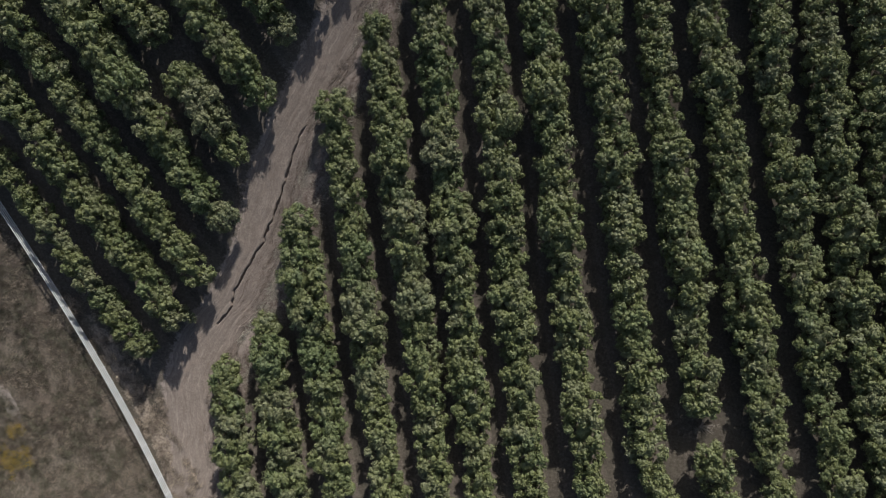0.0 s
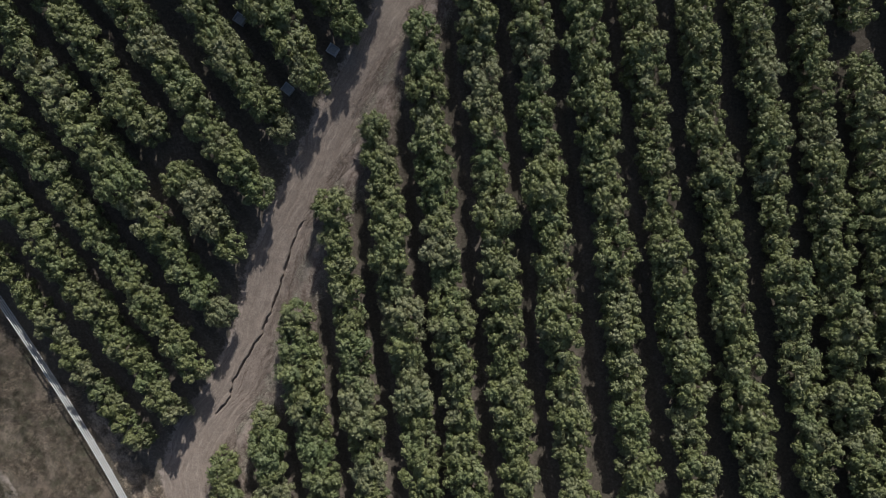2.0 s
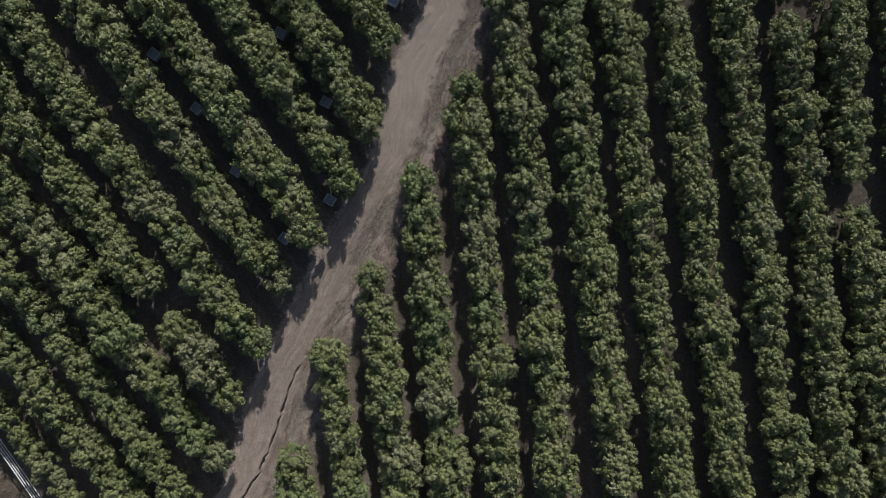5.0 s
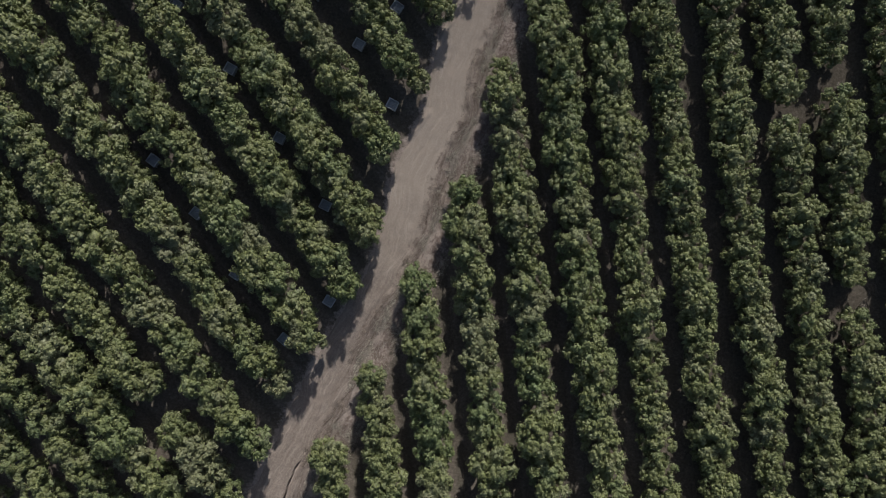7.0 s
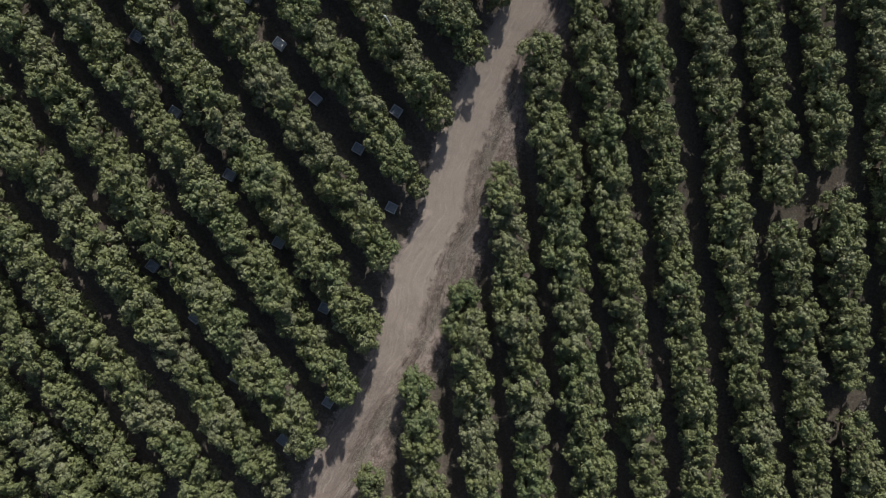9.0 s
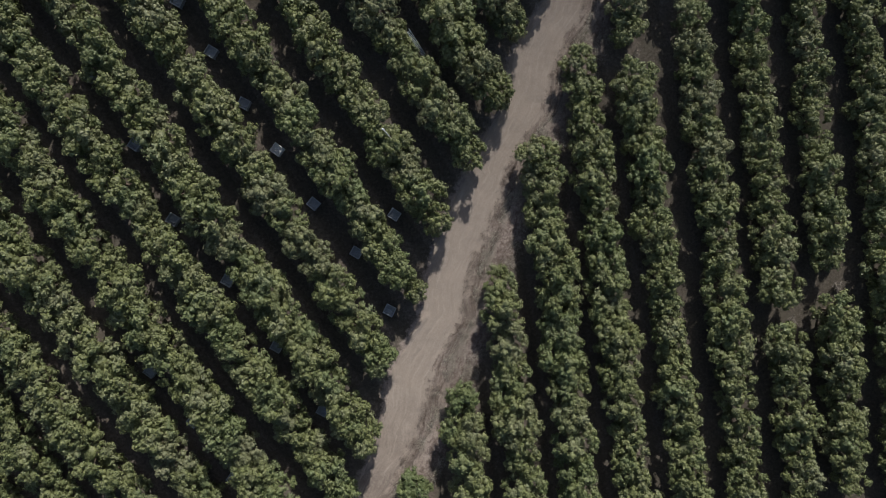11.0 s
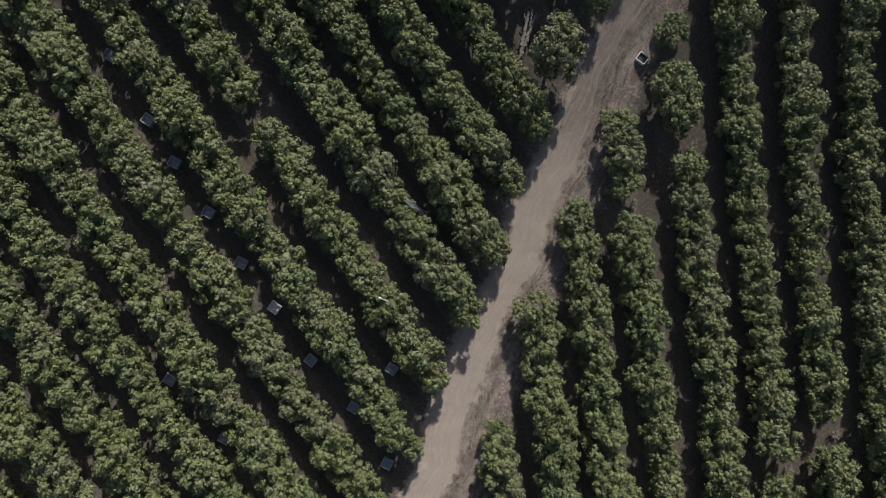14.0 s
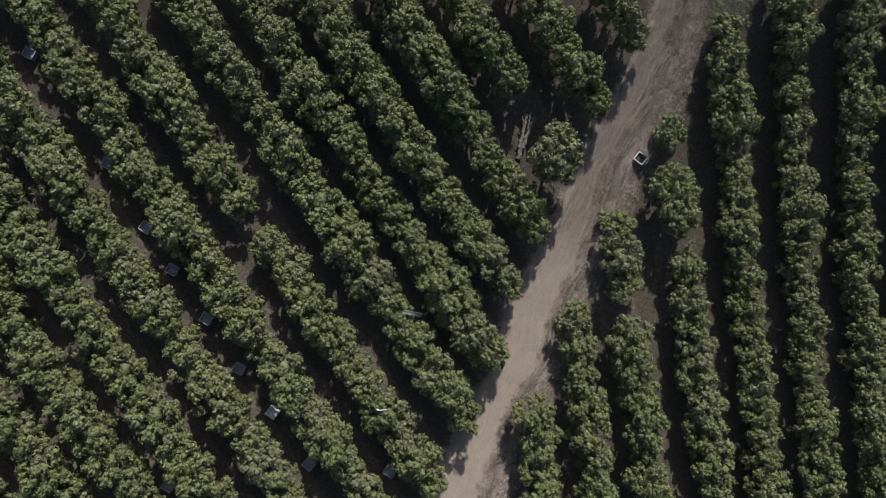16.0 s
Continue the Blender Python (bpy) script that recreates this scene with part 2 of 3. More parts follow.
def bm_box(bm, lo, hi, bev=0.0):
    r = bmesh.ops.create_cube(bm, size=1.0)
    for v in r["verts"]:
        v.co = Vector([lo[i] + (v.co[i] + 0.5) * (hi[i] - lo[i]) for i in range(3)])
    if bev:
        bmesh.ops.bevel(bm, geom=list({e for v in r["verts"] for e in v.link_edges}), offset=bev, segments=1, affect="EDGES")
    return bm


def tube(bm, a, b, ra, rb, sides=6):
    a, b = Vector(a), Vector(b)
    q = (b - a).to_track_quat("Z", "Y")
    rings = [[bm.verts.new(p + q @ Vector((r * math.cos(k * math.tau / sides), r * math.sin(k * math.tau / sides), 0))) for k in range(sides)] for p, r in ((a, ra), (b, rb))]
    for k in range(sides):
        bm.faces.new((rings[0][k], rings[0][(k + 1) % sides], rings[1][(k + 1) % sides], rings[1][k]))
    bm.faces.new(rings[1])
    bm.faces.new(rings[0][::-1])
    return bm


# ---- planting plan ----
# rows of the right-hand block: x at y = 20, slope, bend, first (road) end, gaps along y (from, to the next tree)
ROWS_EAST = [
    (-33.2, -0.123, 0.53, -16.4, ()), (-26.8, -0.111, 1.03, -10.1, ()), (-20.7, -0.12, 0.82, 3.2, ()), (-14.1, -0.126, 0.36, 17.0, ()), (-7.4, -0.127, 0.08, 26.6, ()), (-1.0, -0.106, -0.08, 37.6, ()),
    (5.7, -0.1, -0.2, 48.6, ()), (12.2, -0.112, -0.26, 61.9, ()), (19.1, -0.124, -0.28, 76.9, ()), (25.7, -0.131, -0.26, 87.8, ((-18.5, -25.0),)), (32.2, -0.132, -0.21, 98.3, ((91.0, 85.4),)),
    # the last row, mostly out of view, is added to shade the rightmost alleys
    (38.9, -0.123, -0.12, 109.6, ((107.5, 103.4), (98.0, 93.7))), (44.6, -0.099, -0.25, 121.0, ((59.0, 55.2),)), (49.9, -0.076, -0.32, 126.5, ((63.0, 58.8), (37.0, 33.0))), (55.6, -0.056, -0.41, 126.1, ()), (61.2, -0.041, -0.58, 125.7, ((60.0, -40.0),)),
]


def east_x(row, y):
    return row[0] + row[1] * (y - 20) + row[2] * ((y - 20) / 50) ** 2


# rows of the left-hand block: offset along the cross direction, end near the road (metres along the row), size of the end tree
ROW_TURN = radians(33.7)
ACROSS, ALONG = Vector((math.cos(ROW_TURN), math.sin(ROW_TURN))), Vector((math.sin(ROW_TURN), -math.cos(ROW_TURN)))
ROWS_WEST = [
    (-39.7, -10.9, 0.72), (-33.3, -11.0, 0.82), (-27.3, -14.7, 0.95), (-20.8, -18.3, 0.95), (-14.5, -24.0, 0.95), (-8.3, -27.5, 0.95), (-1.3, -31.8, 0.95), (5.4, -34.9, 0.95),
    (11.9, -37.1, 0.95), (18.1, -41.4, 0.95), (24.7, -47.8, 0.95), (31.95, -51.8, 0.78), (38.8, -57.6, 0.95), (45.9, -61.8, 0.95), (52.1, -65.8, 0.95), (58.0, -71.6, 0.9),
    (64.7, -75.2, 0.95), (71.2, -80.7, 0.95), (78.1, -83.2, 0.95), (85.8, -87.1, 0.95), (92.3, -92, 0.95), (98.7, -98, 0.95), (104.9, -104, 0.95), (111.4, -110, 0.95),
]
GAPS = [(-33.6, 23.9, 1.9), (-48.9, 44.6, 1.7), (-18.6, 99.4, 1.9), (12.6, 110.5, 2.6), (14.2, 107.0, 1.2)]


def row_distance(x, y):
    """Metres from the nearest line of trees; the two blocks meet along the track."""
    east = np.min([np.abs(x - east_x(row, y)) for row in ROWS_EAST], axis=0)
    n = x * ACROSS.x + y * ACROSS.y
    west = np.min([np.abs(n - row[0]) for row in ROWS_WEST], axis=0)
    return np.where(x < road_sides(y)[0], west, east)


# ---- ground ----
FENCE_A, FENCE_B = Vector((-60.9, 13.6)), Vector((-34.6, -36.9))


def past_fence(x, y):
    """Metres beyond the fence line, on the pasture side."""
    d = (FENCE_B - FENCE_A).normalized()
    return (np.asarray(x) - FENCE_A.x) * d.y - (np.asarray(y) - FENCE_A.y) * d.x


def spaced(lo, hi, step, far):
    inner = np.arange(lo, hi + step / 2, step)
    out = np.array([2, 5, 10, 20, 40, 80, 160, 320, 640, far])
    return np.concatenate([lo - out[::-1], inner, hi + out])


def grid(xs, ys):
    gx, gy = np.meshgrid(xs, ys)
    n, k = len(xs), len(ys)
    i = np.arange(n * k).reshape(k, n)
    f = np.stack([i[:-1, :-1], i[:-1, 1:], i[1:, 1:], i[1:, :-1]], -1).reshape(-1, 4)
    return gx.ravel(), gy.ravel(), f


SHOULDER = 1.2  # loose soil graded to the side of the worn track


def build_ground():
    gx, gy, f = grid(spaced(-69, 62, 0.5, 1500), spaced(-46, 136, 0.5, 1500))
    left, right = road_sides(gy)
    inside = np.minimum(gx - left, right + SHOULDER - gx)
    z = land(gx, gy) + 0.07 * wobble(gx, gy, 1.1, 1) + 0.12 * wobble(gx, gy, 3.7, 2)
    beyond = past_fence(gx, gy)
    z += np.where(beyond > 0.5, 0.03 * wobble(gx, gy, 0.8, 3) + 0.09 * wobble(gx, gy, 1.9, 4), 0)
    # spoil heaped beside the worn track
    z += np.exp(-((gx - right - SHOULDER - 0.9) / 0.7) ** 2) * (0.22 + 0.2 * wobble(gx, gy, 2.3, 5)) - np.clip(inside - 0.5, 0, 1) * 0.75
    me = mesh_from("ground", np.stack([gx, gy, z], -1), [f], [SOIL], True)
    masks = {
        "bare": np.clip(0.62 + inside * 0.33, 0, 1),
        # where the painted alley shade is left off: near the rows, less so eastward
        "unshaded": np.clip(1.0 - (row_distance(gx, gy) - 1.7) * 0.55, 0, 1) * np.clip((40 - gx) / 20, 0.2, 1),
        "verge": np.clip(1.15 - np.maximum(gx - right, 0) * 0.16, 0, 1) * (gx > right - 1),
        "straw": np.clip(1.0 - np.abs(-beyond - 1.9) * 0.45, 0, 1) * np.clip((-6 - gy) / 6, 0, 1),
        "pasture": np.clip(0.5 + (beyond - 0.1) * 0.5, 0, 1),
        "scald": np.exp(-(((gx + 59.8) * 0.93 + (gy + 21.8) * 0.36) / 1.15) ** 2 - (((gy + 21.8) * 0.93 - (gx + 59.8) * 0.36) / 3.9) ** 2) * 0.95,
    }
    for name, v in masks.items():
        me.attributes.new(name, "FLOAT", "POINT").data.foreach_set("value", v.astype(np.float32))
    return tagged(new("ground", me), "reddish-brown orchard soil with leaf litter and dry weeds", "ground", kind="structure")


GULLY = ((-29.7, -9.9), (-27.7, -7.6), (-27.1, -5.3), (-25.5, -2.7), (-24.4, -1.0), (-23.2, 0.8), (-22.2, 3.0), (-20.9, 6.4), (-20.2, 8.0), (-19.2, 11.1), (-18.0, 13.9), (-16.6, 16.6))


def build_road():
    """Packed dirt track with wheel ruts and an erosion gully, as one draped strip."""
    ys = np.arange(-52, 140, 0.15)
    us = np.linspace(0, 1, 72)
    left, right = road_sides(ys)
    smooth_left = left
    left, right = left + 0.25 * wobble(ys, 0 * ys, 1.3, 6), right + SHOULDER + 0.45 * wobble(ys, 0 * ys, 1.7, 7)
    # columns crowd together along the gully
    gp = np.array(GULLY)
    ug = np.clip((np.interp(ys, gp[:, 1], gp[:, 0]) - left) / (right - left), 0.12, 0.88)[:, None]
    off = us[None, :] - ug
    us = ug + off * (0.3 + 0.7 * np.abs(off) / np.where(off < 0, ug, 1 - ug))
    gx = left[:, None] + (right - left)[:, None] * us
    gy = np.repeat(ys[:, None], us.shape[1], 1)
    edge = np.minimum(us, 1 - us) * (right - left)[:, None]
    z = land(gx, gy) + 0.04 * np.clip(edge / 0.5, 0, 1) - 0.10 * np.clip(1 - edge / 0.35, 0, 1)
    z += 0.03 * wobble(gx, gy, 0.7, 8) + 0.05 * wobble(gx, gy, 2.1, 9)
    lane = gx - smooth_left[:, None]
    loose = np.clip(1.25 - (right[:, None] - gx) / 2.6, 0, 1) * np.clip(edge / 0.4, 0, 1)
    z += loose * (0.11 * wobble(lane * 2.6, gy * 0.8, 1.0, 13) + 0.05 * wobble(lane * 5.0, gy * 2.2, 1.0, 14)) + 0.010 * wobble(lane * 3.4 + 2 * wobble(gx, gy, 4.0, 16), gy * 0.25, 1.0, 15)
    # pale loose soil pushed up in heaps along the inner edge
    heap = np.exp(-((gx - left[:, None] - 0.5) / 0.38) ** 2) * np.clip(0.25 + 1.3 * wobble(gx, gy, 1.6, 17), 0, 1) * np.clip((gy - 25) / 15, 0, 1)
    z += 0.22 * heap
    for u0 in (0.36, 0.66):
        z -= 0.07 * np.exp(-(((us - u0) * (right - left)[:, None] + 0.4 * wobble(gy, 0 * gy, 14.0, 10)) / 0.28) ** 2)
    d = np.full(gx.shape, 1e9)
    for (ax, ay), (bx, by) in zip(gp[:-1], gp[1:]):
        t = np.clip(((gx - ax) * (bx - ax) + (gy - ay) * (by - ay)) / ((bx - ax) ** 2 + (by - ay) ** 2), 0, 1)
        d = np.minimum(d, np.hypot(gx - ax - t * (bx - ax) + 0.20 * wobble(gx, gy, 0.7, 11), gy - ay - t * (by - ay)))
    fade = np.clip((gy + 11) / 2, 0, 1) * np.clip((18 - gy) / 8, 0.15, 1) * (0.9 + 0.25 * wobble(gx, gy, 1.5, 12))
    z -= 0.8 * fade * np.clip(1 - d / 0.14, 0, 1) ** 0.5 - 0.05 * fade * np.exp(-((d - 0.4) / 0.18) ** 2)
    i = np.arange(gx.size).reshape(gx.shape)
    f = np.stack([i[:-1, :-1], i[:-1, 1:], i[1:, 1:], i[1:, :-1]], -1).reshape(-1, 4)
    me = mesh_from("road", np.stack([gx.ravel(), gy.ravel(), z.ravel()], -1), [f], [DIRT], True)
    width = (right - left)[:, None]
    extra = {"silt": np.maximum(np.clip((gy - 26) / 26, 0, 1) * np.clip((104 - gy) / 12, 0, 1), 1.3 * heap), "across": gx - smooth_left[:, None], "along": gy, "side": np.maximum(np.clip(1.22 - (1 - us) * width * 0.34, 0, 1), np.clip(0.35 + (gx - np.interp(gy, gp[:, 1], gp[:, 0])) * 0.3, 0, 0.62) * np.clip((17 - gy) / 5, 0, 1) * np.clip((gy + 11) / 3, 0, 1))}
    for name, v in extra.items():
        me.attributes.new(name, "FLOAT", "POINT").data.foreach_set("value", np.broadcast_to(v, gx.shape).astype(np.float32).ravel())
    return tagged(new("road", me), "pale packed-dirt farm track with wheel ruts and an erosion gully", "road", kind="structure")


build_ground()
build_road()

# ---- trees ----


def unit(v):
    return v / np.maximum(np.linalg.norm(v, axis=-1, keepdims=True), 1e-6)


def ico(sub):
    bm = bmesh.new()
    bmesh.ops.create_icosphere(bm, subdivisions=sub, radius=1.0)
    v = np.array([p.co for p in bm.verts])
    f = np.array([[p.index for p in q.verts] for q in bm.faces])
    bm.free()
    return v, f


ICO_V, ICO_F = ico(2)
BALL_V, BALL_F = ico(1)
KNOB_V = np.array([(1, 0, 0), (-1, 0, 0), (0, 1, 0), (0, -1, 0), (0, 0, 1), (0, 0, -1)], float)
KNOB_F = np.array([(0, 2, 4), (2, 1, 4), (1, 3, 4), (3, 0, 4), (2, 0, 5), (1, 2, 5), (3, 1, 5), (0, 3, 5)])


def spiral(n, top, low, turn):
    """n directions spread evenly over a sphere between two heights."""
    k = np.arange(n) + 0.5
    z = top - (top - low) * k / n
    a = k * 2.39996 + turn
    rad = np.sqrt(np.clip(1 - z * z, 0, 1))
    return np.stack([rad * np.cos(a), rad * np.sin(a), z], -1)


def crown_arrays(boughs, lobes, sprigs, size, seed):
    """Leafy crown: separate rounded boughs round a dome down to a low skirt, each a cluster of leaf lobes, sprigs on every lobe, a core in the middle. Base at the origin."""
    r = np.random.default_rng(seed)
    half = np.array([1.52, 1.52, 1.6]) * r.uniform(0.92, 1.08, 3)
    centre = np.array([0, 0, 2.45])
    out = unit(spiral(boughs, 0.97, -0.80, r.uniform(0, 6.28)) + r.normal(0, 0.16, (boughs, 3)))
    bmid = centre + out * half * r.uniform(0.82, 1.18, boughs)[:, None]
    brad = r.uniform(0.58, 0.98, boughs)
    # each bough faces out and up, so its lobes sit on that side
    up = unit(out * np.array([1, 1, 0.6]) + np.array([0, 0, 0.75]))
    right = unit(np.cross(up, r.normal(0, 1, (boughs, 3))))
    fore = np.cross(up, right)
    mids, outs, lr = [], [], []
    for b in range(boughs):
        d = unit(spiral(lobes, 1.0, -0.35, r.uniform(0, 6.28)) + r.normal(0, 0.28, (lobes, 3)))
        d = d[:, :1] * right[b] + d[:, 1:2] * fore[b] + d[:, 2:] * up[b]
        mids.append(bmid[b] + d * brad[b] * np.array([1.0, 1.0, 0.62]) * r.uniform(0.56, 0.84, lobes)[:, None])
        outs.append(d)
        lr.append(brad[b] * r.uniform(0.36, 0.54, lobes))
    mids, outs, lr = np.concatenate(mids), np.concatenate(outs), np.concatenate(lr)
    m = len(lr)
    core = centre + ICO_V * half * r.uniform(0.44, 0.56, (len(ICO_V), 1))
    bodies = bmid[:, None, :] + BALL_V[None] * np.array([1.0, 1.0, 0.6]) * brad[:, None, None] * r.uniform(0.34, 0.46, (boughs, len(BALL_V), 1))
    knobs = mids[:, None, :] + KNOB_V[None] * r.uniform(0.55, 1.0, (m, 6, 1)) * lr[:, None, None]
    body_f = (BALL_F[None] + (np.arange(boughs) * len(BALL_V))[:, None, None]).reshape(-1, 3)
    knob_f = (KNOB_F[None] + (np.arange(m) * 6)[:, None, None]).reshape(-1, 3) + bodies.size // 3
    # sprigs lie close to the lobe's skin
    skin = np.concatenate([mids, bmid, bmid, np.repeat(centre[None], 6, 0)])
    outs, lr = np.concatenate([outs, up, up, np.tile(np.array([0, 0, 1.0]), (6, 1))]), np.concatenate([lr, brad * 0.48, brad * 0.48, np.full(6, 0.84)])
    n = len(skin) * sprigs
    which = np.repeat(np.arange(len(skin)), sprigs)
    face = unit(outs[which] * 0.7 + np.array([0, 0, 0.2]) + unit(r.normal(0, 1, (n, 3))) * 0.95)
    at = skin[which] + face * (lr[which] * r.uniform(0.88, 1.14, n))[:, None]
    nrm = unit(face + r.normal(0, 0.37, (n, 3)))
    side = unit(np.cross(nrm, r.normal(0, 1, (n, 3))))
    along = np.cross(nrm, side)
    ln = (r.uniform(0.07, 0.135, n) * size)[:, None]
    wd = ln * r.uniform(0.50, 0.80, n)[:, None]
    verts = np.stack([at - along * ln - side * wd, at - along * ln * 0.6 + side * wd, at + along * ln * 1.3 - nrm * ln * 0.3], 1).reshape(-1, 3)
    inner = np.concatenate([core, bodies.reshape(-1, 3), knobs.reshape(-1, 3)])
    return inner, np.concatenate([ICO_F, body_f + len(core), knob_f + len(core)]), verts, np.arange(3 * n).reshape(-1, 3)


def crown_mesh(name, *shape):
    cv, cf, lv, lf = crown_arrays(*shape)
    return mesh_from(name, np.concatenate([cv, lv]), [cf, lf + len(cv)], [LEAF_FRESH], [True, False])


def trunk_bm(seed):
    r = random.Random(seed)
    bm = bmesh.new()
    top = (r.uniform(-0.1, 0.1), r.uniform(-0.1, 0.1), 1.3)
    tube(bm, (0, 0, -0.5), top, 0.17, 0.12, 7)
    for k in range(4):
        a = k * math.tau / 4 + r.uniform(-0.4, 0.4)
        mid = (top[0] + 0.6 * math.cos(a), top[1] + 0.6 * math.sin(a), 2.1 + r.uniform(-0.2, 0.3))
        tube(bm, top, mid, 0.10, 0.065, 5)
        tube(bm, mid, (mid[0] * 1.9, mid[1] * 1.9, mid[2] + 0.9), 0.065, 0.03, 4)
    return bm


TREE_STEP = 3.25


def tree_spots():
    """(x, y, turn of the row, size, height) for every tree of both blocks."""
    out = []
    r = random.Random(3)
    for row in ROWS_EAST:
        y = row[3]
        while y > -33:
            for top, low in row[4]:
                y = low if low < y < top else y
            x = east_x(row, y) + 0.33 + r.uniform(-0.25, 0.25)
            if y > -33:
                out.append((x, y, math.atan(-row[1]), 1.0 if y == row[3] else 1.13 - 0.07 * min(max((x - 22) / 15, 0), 1) * (1 + 0.5 * min(max((y - 75) / 20, 0), 1)) - 0.07 * min(max((-10 - y) / 10, 0), 1), 0.93 + 0.08 * min(max(x / 45, -0.3), 1)))
            y -= TREE_STEP + r.uniform(-0.35, 0.35)
    for k, (n, a1, end_size) in enumerate(ROWS_WEST):
        a, size = a1 - 0.4, 1.13 * min(1, 0.72 + 0.12 * k)
        while True:
            p = ACROSS * (n + r.uniform(-0.25, 0.25)) + ALONG * a
            p += ACROSS * 0.012 * max(0, -p.x - 5) * min(max((p.y - 10) / 40, 0), 1)  # the rows bend a little up the slope
            if p.x < -57 or p.y > 128:
                break
            if p.y > -33 and not any(math.hypot(p.x - g[0], p.y - g[1]) < g[2] for g in GAPS):
                out.append((p.x, p.y, ROW_TURN, end_size * 1.05 if a == a1 - 0.4 else size, (0.96 if n < 60 else 1.07) + (0.2 if a > a1 - 4 else 0) + 0.6 * (1 - size / 1.13)))
            a -= TREE_STEP * (0.3 + 0.61 * size) + r.uniform(-0.35, 0.35)
    out.append((13.9, 106.8, ROW_TURN, 1.34, 1.12))  # one tree alone beside the fallen trunk
    return out


SPOTS = tree_spots()
ROW_ENDS = {p for p in SPOTS if p[3] in (1.0, *(row[2] * 1.05 for row in ROWS_WEST))}


def road_gap(x, y):
    l, r = road_sides(y)
    return max(l - x, x - r, 0.0)


def spot_pose(x, y, turn, size, height, r):
    s = r.uniform(0.87, 1.15) * size
    turn += r.uniform(-0.3, 0.3) + (math.pi if r.random() < 0.5 else 0)
    return Matrix.LocRotScale((x, y, float(land(x, y)) - 0.05), Euler((r.uniform(-0.05, 0.05), r.uniform(-0.05, 0.05), turn)), (s, s * r.uniform(0.98, 1.12), s * height * r.uniform(0.92, 1.1)))


NEAR = sorted(SPOTS, key=lambda p: road_gap(p[0], p[1]))[:300]
near_set = set(NEAR)
REST = [p for p in SPOTS if p not in near_set]


def build_near_trees():
    r = random.Random(11)
    kinds = []
    for k in range(7):
        base = tagged(new("orchard_tree"), "rounded fruit tree with dense dark-green leaves on orchard soil", "tree", "orchard trees beside the dirt track")
        base.empty_display_size = 0.3
        part("trunk", trunk_bm(k), BARK, base)
        crown = new("crown", crown_mesh("crown", 13, 8, 20, 1.06, 100 + k))
        crown.parent = base
        kinds.append(base)
    for i, p in enumerate(NEAR):
        m = spot_pose(*p, r)
        if i < len(kinds):
            ob = kinds[i]
            ob.matrix_basis = m
        else:
            ob = copy_scaled(kinds[r.randrange(len(kinds))], m)
        if p in ROW_ENDS:
            tagged(ob, "rounded dark-green fruit tree ending its row beside the dirt track", "tree", "orchard trees beside the dirt track")


def copy_scaled(ob, m):
    """copy_thing keeps the first tree's own scale, so take that out of the pose first."""
    s = ob.scale
    return copy_thing(ob, m @ Matrix.Diagonal((1 / s.x, 1 / s.y, 1 / s.z, 1)))


def build_rest(spots):
    """The many further trees as one mesh."""
    r = random.Random(12)
    kinds = [crown_arrays(13, 8, 14, 1.2, 200 + k) for k in range(8)]
    stems = []
    for k in range(2):
        bm = trunk_bm(50 + k)
        bm.verts.index_update()
        stems.append((np.array([v.co for v in bm.verts]), [[v.index for v in f.verts] for f in bm.faces if len(f.verts) == 4]))
        bm.free()
    vs, soft, flat, quads, base = [], [], [], [], 0
    for p in spots:
        m = np.array(spot_pose(*p, r))
        cv, cf, lv, lf = kinds[r.randrange(len(kinds))]
        tv, tf = stems[r.randrange(2)]
        v = np.concatenate([cv, lv, tv])
        vs.append(v @ m[:3, :3].T + m[:3, 3])
        soft.append(cf + base)
        flat.append(lf + base + len(cv))
        quads.append(np.array(tf) + base + len(cv) + len(lv))
        base += len(v)
    parts = [np.concatenate(k) for k in (soft, flat, quads)]
    me = mesh_from("orchard_trees", np.concatenate(vs), parts, [LEAF, BARK], [True, False, True], [np.full(len(k), v) for k, v in zip(parts, (0, 0, 1))])
    tagged(new("orchard_trees", me), "long rows of dense dark-green fruit trees", "trees", kind="stuff")


build_near_trees()
build_rest(REST)


# ---- fence ----
def build_fence():
    fence = tagged(new("rail_fence"), "white four-rail fence along the edge of the dry pasture", "fence")
    d = FENCE_B - FENCE_A
    n = round(d.length / 2.4)
    at = [FENCE_A + d * (k / n) for k in range(n + 1)]
    turn = math.atan2(d.y, d.x)
    foot = [float(land(p.x, p.y)) for p in at]
    post = bm_box(bmesh.new(), (-0.06, -0.06, -0.4), (0.06, 0.06, 1.65), 0.01)
    first = part("post", post, WHITE, fence)
    for k, p in enumerate(at):
        ob = first if k == 0 else new("post", first.data)
        ob.parent = fence
        ob.matrix_basis = Matrix.Translation((p.x, p.y, foot[k])) @ Matrix.Rotation(turn, 4, "Z")
    shared = None
    for k in range(n):
        for h in (0.30, 0.72, 1.14, 1.53):
            a, b = Vector((*at[k], foot[k] + h)), Vector((*at[k + 1], foot[k + 1] + h))
            if shared is None:
                shared = part("rail", bm_box(bmesh.new(), (0, -0.022, -0.065), (1, 0.022, 0.065)), WHITE, fence)
                ob = shared
            else:
                ob = new("rail", shared.data)
                ob.parent = fence
            v = b - a
            ob.matrix_basis = Matrix.Translation(a) @ Matrix.Rotation(turn, 4, "Z") @ Matrix.Rotation(-math.asin(v.z / v.length), 4, "Y") @ Matrix.Diagonal((v.length, 1, 1, 1))


build_fence()


